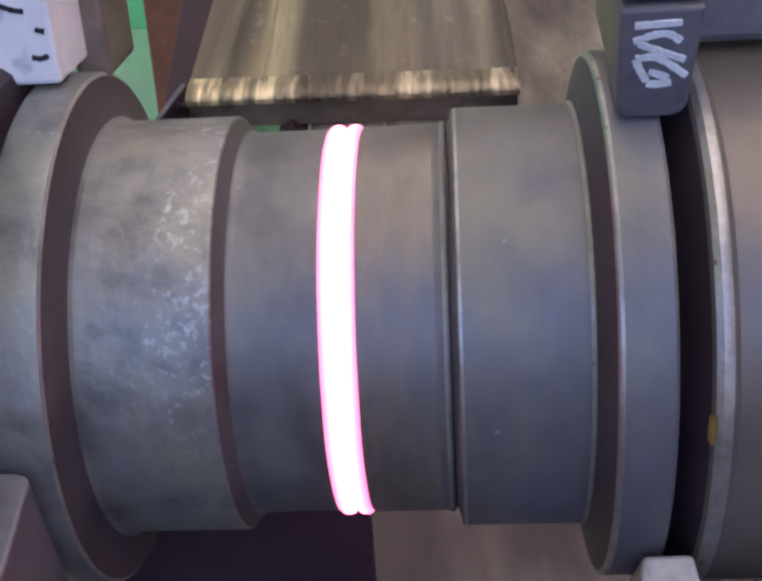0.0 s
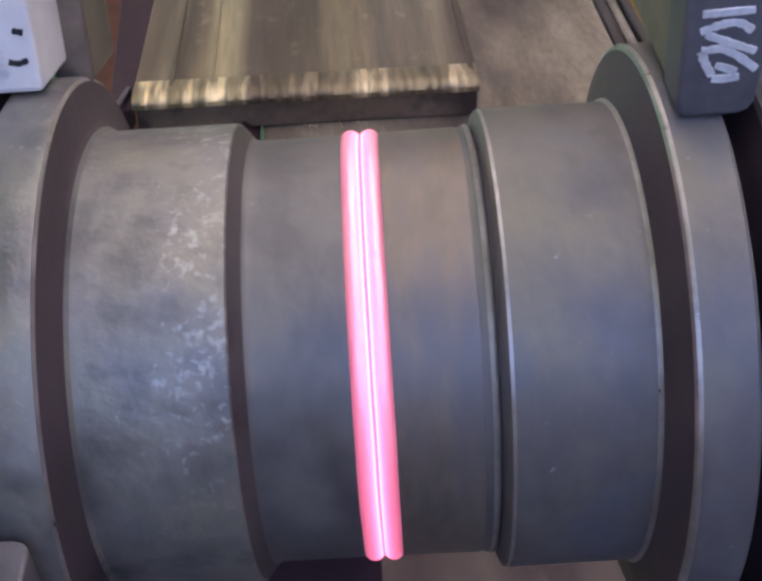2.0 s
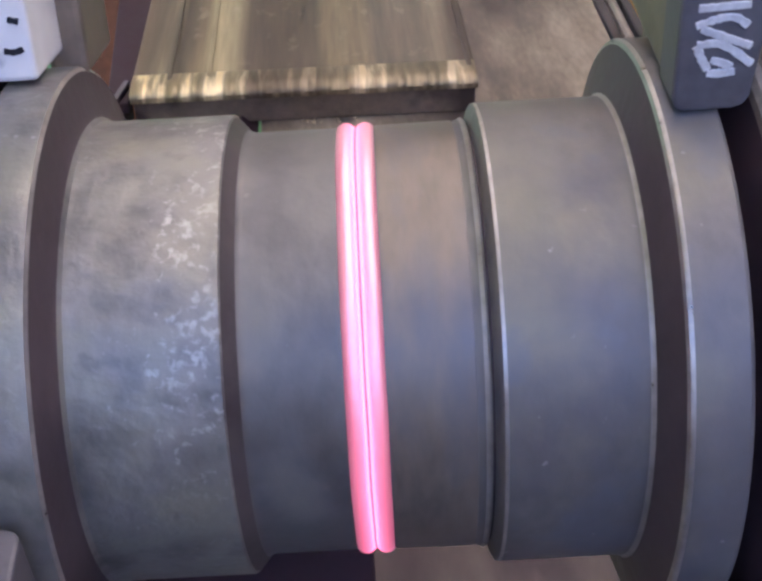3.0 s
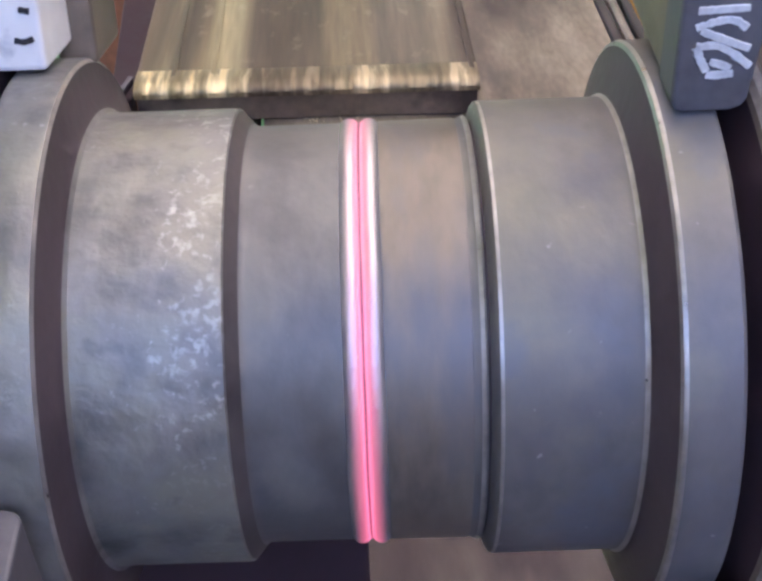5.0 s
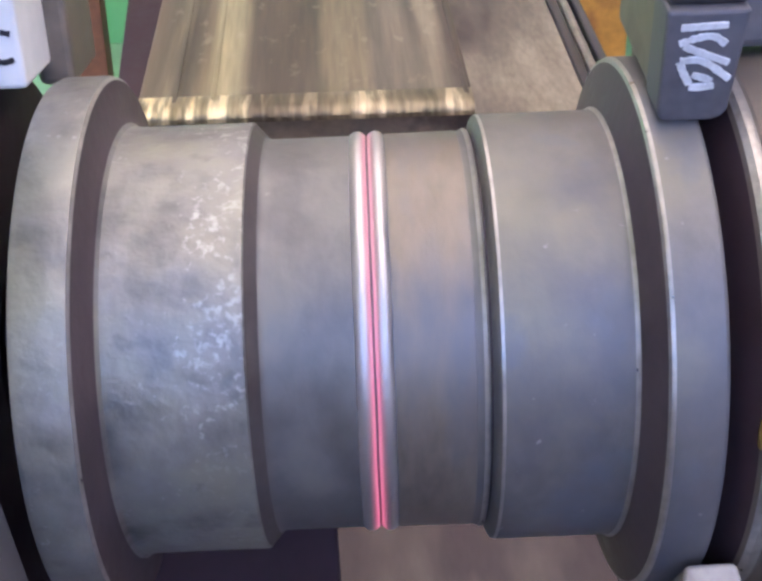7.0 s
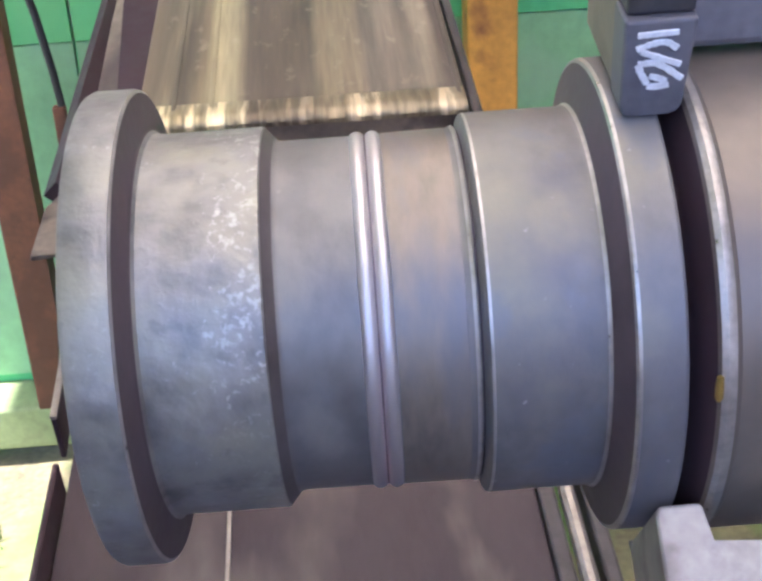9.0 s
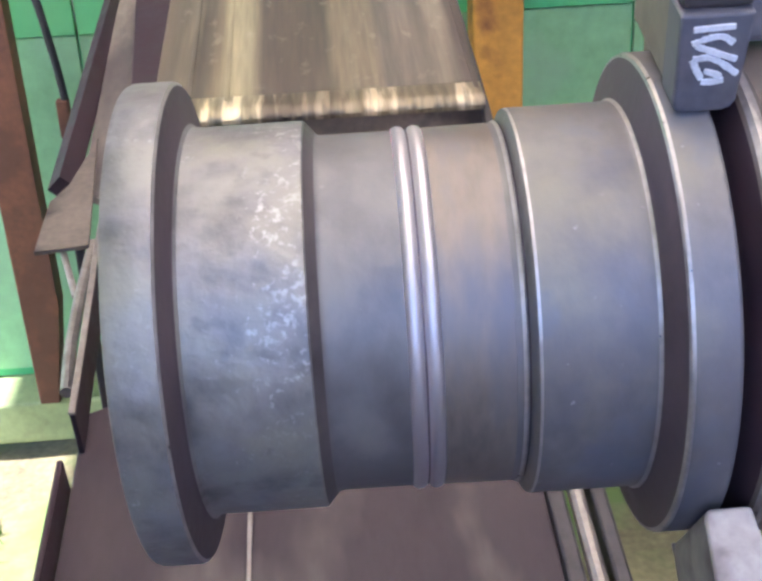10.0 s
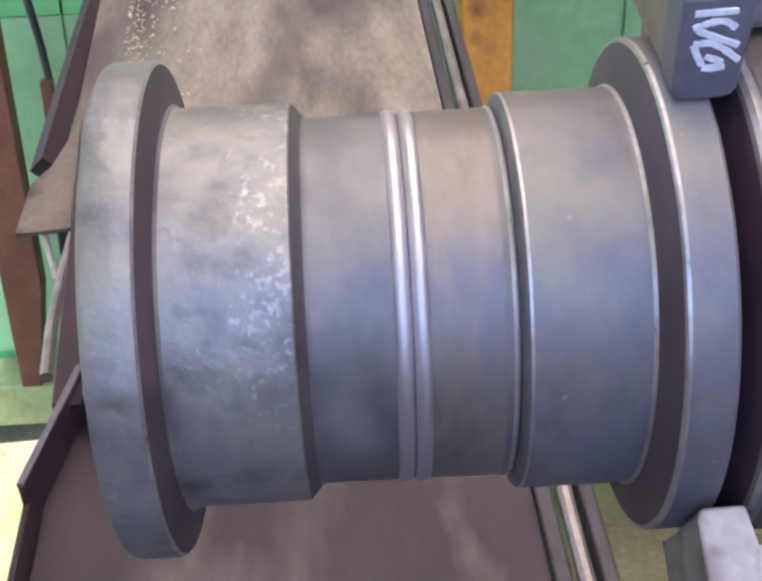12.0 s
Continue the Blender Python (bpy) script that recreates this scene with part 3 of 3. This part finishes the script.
# ---- the chucks ----
def make_jaw(parent, angle, x0, x1, mat, low=0.1245, high=0.215, width=0.05, front=-0.025):
    """A jaw that bears on the flange's rim at an angle round x (0 is +y, 90 is +z), rounded at its tip."""
    w = width / 2
    outline = [(x0, low + 0.004), (x0 + 0.0015, low + 0.001), (x0 + 0.004, low), (x1 - 0.006, low), (x1 - 0.002, low + 0.0015), (x1, low + 0.005), (x1 + 0.003, high), (x0 - 0.001, high)]
    m = Matrix.Rotation(radians(angle - 90), 4, "X") @ pose(0, front + 2 * w, 0, 90, 0, 0)
    return part("jaw", prism(outline, width, m, 0.0015), mat, parent)


def stroke(points, width, m):
    """A chalk stroke: a flat bar along a bent line on the plane z = 0 of m."""
    bm = bmesh.new()
    pts = [Vector((*p, 0)) for p in points]
    for _ in range(3):
        cut = [q for a, b in zip(pts, pts[1:]) for q in (a.lerp(b, 0.25), a.lerp(b, 0.75))]
        pts = [pts[0]] + cut + [pts[-1]]
    rows = []
    for i, p in enumerate(pts):
        d = (pts[min(i + 1, len(pts) - 1)] - pts[max(i - 1, 0)]).normalized()
        w = width * (1 + 0.35 * noise.noise((p.x * 700, p.y * 700, 3))) * (0.55 if i in (0, len(pts) - 1) else 1)
        s = Vector((-d.y, d.x, 0)) * w / 2
        rows.append([bm.verts.new(q) for q in (p - s, p + s, p + s * 0.8 + Vector((0, 0, 0.0006)), p - s * 0.8 + Vector((0, 0, 0.0006)))])
    for u, v in zip(rows, rows[1:]):
        for k in range(4):
            bm.faces.new((u[k], u[(k + 1) % 4], v[(k + 1) % 4], v[k]))
    bm.faces.new(rows[0]), bm.faces.new(rows[-1])
    bmesh.ops.transform(bm, matrix=m, verts=bm.verts)
    return bm


def make_right_chuck():
    chuck = thing("spindle_chuck", "dark steel spindle chuck gripping the roller with heavy jaws", "chuck")
    part("chuck_body", lathe([(0.1365, 0.060), (0.1365, 0.104), (0.1385, 0.110), (0.1432, 0.1250), (0.1444, 0.1272), (0.1470, 0.1285), (0.1510, 0.1280), (0.1535, 0.1262), (0.1600, 0.1262), (0.40, 0.1262), (0.40, 0.060)], 128, worn=(4, 5), scale=(0, 1, 2)), CHUCKM, chuck, "", 30, (WORN, MAROON))
    part("recess_ring", lathe([(0.1345, 0.070), (0.1345, 0.098), (0.1362, 0.102), (0.1364, 0.070)], 96), RUST, chuck, "red-brown recessed ring", 30)
    top = make_jaw(chuck, 103, 0.1135, 0.1415, JAWM, low=0.1228, high=0.1700, width=0.022)
    tagged(make_jaw(chuck, 103, 0.1142, 0.1405, BROWN, high=0.26, width=0.062, front=-0.0025), "greasy brown jaw block")
    lower = Matrix.Rotation(radians(219 - 90), 4, "X") @ pose(0, 0.035, 0, 90, 0, 0)
    shape = [(0.1195, 0.1290), (0.1215, 0.1250), (0.1405, 0.1246), (0.1422, 0.1262), (0.1428, 0.1440), (0.1900, 0.1440), (0.1900, 0.215), (0.1185, 0.215)]
    jaw = part("jaw", prism(shape, 0.07, lower, 0.0015), PALEJAW, chuck, "pale scuffed steel jaw")
    part("jaw_edge", prism([(0.1198, 0.1249), (0.1415, 0.1246), (0.1415, 0.1290), (0.1198, 0.1293)], 0.0015, lower @ pose(0, 0, 0.0702), 0.0004), JAWM, jaw, "dark worn jaw edge")
    make_jaw(chuck, 340, 0.1165, 0.1405, DARK)
    face = Matrix.Rotation(radians(103 - 90), 4, "X") @ pose(0, -0.0252, 0, 90, 0, 0)
    part("chalk_mark", stroke([(0.1183, 0.1633), (0.1361, 0.1640)], 0.0030, face), CHALK, top, "white chalk stroke")
    for pts in ([(0.1183, 0.1567), (0.1254, 0.1593), (0.1314, 0.1599), (0.1362, 0.1562)], [(0.1202, 0.1557), (0.1279, 0.1524), (0.1385, 0.1483)], [(0.1195, 0.1493), (0.1279, 0.1504), (0.1397, 0.1412)], [(0.1195, 0.1492), (0.1214, 0.1445), (0.1243, 0.1397)], [(0.1243, 0.1383), (0.1289, 0.1380), (0.1341, 0.1386)], [(0.1250, 0.1436), (0.1289, 0.1423), (0.1327, 0.1405)]):
        part("chalk_mark", stroke(pts, 0.0031, face), CHALK, top, "white chalk stroke")
    part("jaw_carrier", box((0.030, 0.05, 0.10), (0.1290, 0, 0.2205), 0.002), DARK, chuck).matrix_basis = Matrix.Rotation(radians(13), 4, "X") @ pose(0, 0.004, 0)
    part("jaw_slide", box((0.015, 0.06, 0.24), (0.1420, 0.060, 0.215), 0.003), BROWN, chuck, "greasy brown jaw slide")
    part("guard_box", box((0.075, 0.10, 0.22), (0.1880, 0.045, 0.240), 0.004), JAWM, chuck, "dark guard box over the chuck")
    part("oil_fitting", lathe([(-0.006, 0.0), (-0.006, 0.0016), (-0.001, 0.0019), (0.004, 0.0019), (0.006, 0.001), (0.006, 0.0)], 16), BRASS, chuck, "small brass oil fitting", 40).matrix_basis = pose(0.1435, -0.1262, 0.014, 0, 90, 0)
    part("chalk_mark", stroke([(0, 0), (0.006, 0.009), (0.012, 0.013)], 0.003, pose(0.168, -0.1072, 0.0672, 56, 0, 0)), CHALK, chuck, "white chalk stroke")
    return chuck


def make_left_chuck():
    chuck = thing("tailstock_chuck", "dark tailstock chuck with a white painted jaw standing over the flange", "chuck")
    part("chuck_body", lathe([(-0.1425, 0.050), (-0.1425, 0.124), (-0.1445, 0.1310), (-0.1485, 0.1340), (-0.210, 0.1340), (-0.215, 0.1300), (-0.42, 0.1300), (-0.42, 0.050)], 96), MAROON, chuck, "", 30)
    make_jaw(chuck, 194, -0.1900, -0.1215, JAWM, width=0.07, front=-0.035)
    part("guard_plate", box((0.194, 0.012, 0.20), (-0.103, 0.052, -0.235), 0.002), MAROON, chuck, "dark maroon guard plate under the chuck")
    part("guard_bracket", box((0.030, 0.03, 0.12), (-0.178, 0.040, -0.150), 0.002), DARK, chuck)
    jaw = part("jaw", box((0.062, 0.05, 0.16), (-0.1540, 0.017, 0.2055), 0.002), WHITE, chuck, "white painted jaw with black marks")
    part("jaw_slide", box((0.017, 0.05, 0.24), (-0.1215, 0.06, 0.235), 0.003), BROWN, chuck, "greasy brown jaw slide")
    face = pose(0, -0.0081, 0, 90, 0, 0)
    for pts in ([(-0.153, 0.158), (-0.148, 0.163), (-0.140, 0.159), (-0.134, 0.158)], [(-0.151, 0.160), (-0.147, 0.152)], [(-0.1305, 0.1500), (-0.1265, 0.1490)], [(-0.134, 0.138), (-0.130, 0.137), (-0.1265, 0.1385)]):
        part("mark", stroke(pts, 0.0024, face), INK, jaw, "black mark")
    return chuck


def make_left_rail():
    rail = thing("guide_rail", "dark steel guide rail ending in a brown bracket plate", "rail")
    part("bar", tube([(-0.122, 1.475, -0.132), (-0.127, 0.868, -0.250)], 0.019, 4), MAROON, rail)
    part("bracket_plate", prism([(-0.133, 0.719), (-0.071, 0.726), (-0.09, 0.977), (-0.111, 0.86), (-0.131, 0.824)], 0.006, BED_M @ pose(0, 0, 0.005), 0.001), BROWN, rail, "grey-brown bracket plate")
    part("rod", tube([(-0.102, 0.714, -0.272), (-0.077, 0.631, -0.288)], 0.004), BRIGHT, rail, "thin bright rod")
    part("pipe", tube([(-0.069, 0.730, -0.268), (-0.072, 0.630, -0.288), (-0.071, 0.549, -0.304), (-0.065, 0.475, -0.318)], 0.007), BRIGHT, rail, "pale bent pipe")
    part("stand", box((0.012, 0.012, 1.05), (-0.112, 0.84, -0.790), 0.003), DARK, rail)
    cable = thing("cable", "black hanging cable with a red-brown plug", "cable")
    part("cord", tube([(-0.30, 1.5, 2.07), (-0.29, 1.5, 0.2), (-0.275, 1.5, -0.10), (-0.263, 1.5, -0.16), (-0.250, 1.5, -0.26), (-0.245, 1.5, -0.32)], 0.007), RUBBER, cable)
    part("plug", box((0.022, 0.022, 0.07), (-0.250, 1.5, -0.355), 0.003), RUST, cable)


make_ground()
make_shed()
make_bed()
make_chips()
PLATE = make_catch_plate()
ROLLER, SEAM = make_roller()
FLASH = make_flash(SEAM)
CHUCK = make_right_chuck()
TAILSTOCK = make_left_chuck()
make_left_rail()

# degrees each flash piece is turned, dark side outward, to fade the glow
GLOW_TURN = [(0.0, 0), (0.5, 25), (1.0, 45), (1.5, 60), (2.0, 74), (2.5, 86), (3.0, 98), (4.0, 128), (5.0, 155), (5.5, 162), (6.0, 171), (6.5, 180), (7.2, 194), (8.0, 212), (8.8, 232), (9.5, 239), (10.0, 240), (12.0, 240)]
# the catch plate's way down the bed
SLIDE = [(0.0, 0.0), (6.5, 0.0), (8.8, 0.045), (10.15, 0.045), (10.3, 0.12), (10.4, 0.36), (10.48, 0.56), (10.6, 0.58), (10.8, 0.58), (12.0, 0.58)]
PLATE_REST = 0.988
# the spindle's axis stands a little askew to the slideway
AXIS = pose(0.003, -0.0055, 0.003, 0, -0.8, -1.7)
# the tailstock follows a little as the roller is pulled out of it, then draws back
GIVE = [(0.0, 0.0), (6.2, 0.0), (6.5, 0.005), (6.8, 0.016), (7.0, 0.022), (7.2, 0.033), (7.7, 0.020), (8.4, -0.040), (12.0, -0.040)]


def motions():
    for ob in (ROLLER, CHUCK):
        walk(ob, [(t, pose(x, 0, 0) @ AXIS) for t, x in CARRIAGE])
    walk(TAILSTOCK, [(t, pose(x, 0, 0) @ AXIS) for t, x in GIVE])
    stops = sorted({t for t, _ in CARRIAGE} | {t for t, _ in SLIDE})
    rows = []
    for t in stops:
        s = float(np.interp(t, [a for a, _ in SLIDE], [b for _, b in SLIDE]))
        rows.append((t, BED_M @ pose(carriage(t), PLATE_REST - s, 0)))
    walk(PLATE, rows)
    for ob, base, way, a in FLASH:
        low = max(-1.0, min(1.0, (a - 155) / 80))  # the lower part of the ring cools last
        mirror = pose(0, 0, 0, 0, 0, 180 if way < 0 else 0)
        rows = []
        for t, glow_turn in GLOW_TURN:
            turn = glow_turn - 5 * low * math.sin(math.pi * min(1.0, t / 11.5))
            turn *= 1.0 if way else 0.86 + 0.14 * min(1.0, t / 6)  # the groove turns less at first, so its glow lasts longer
            rows.append((t, base @ pose(0, 0, 0, 0, turn if way < 0 else -turn, 0) @ mirror))
        walk(ob, rows)


motions()
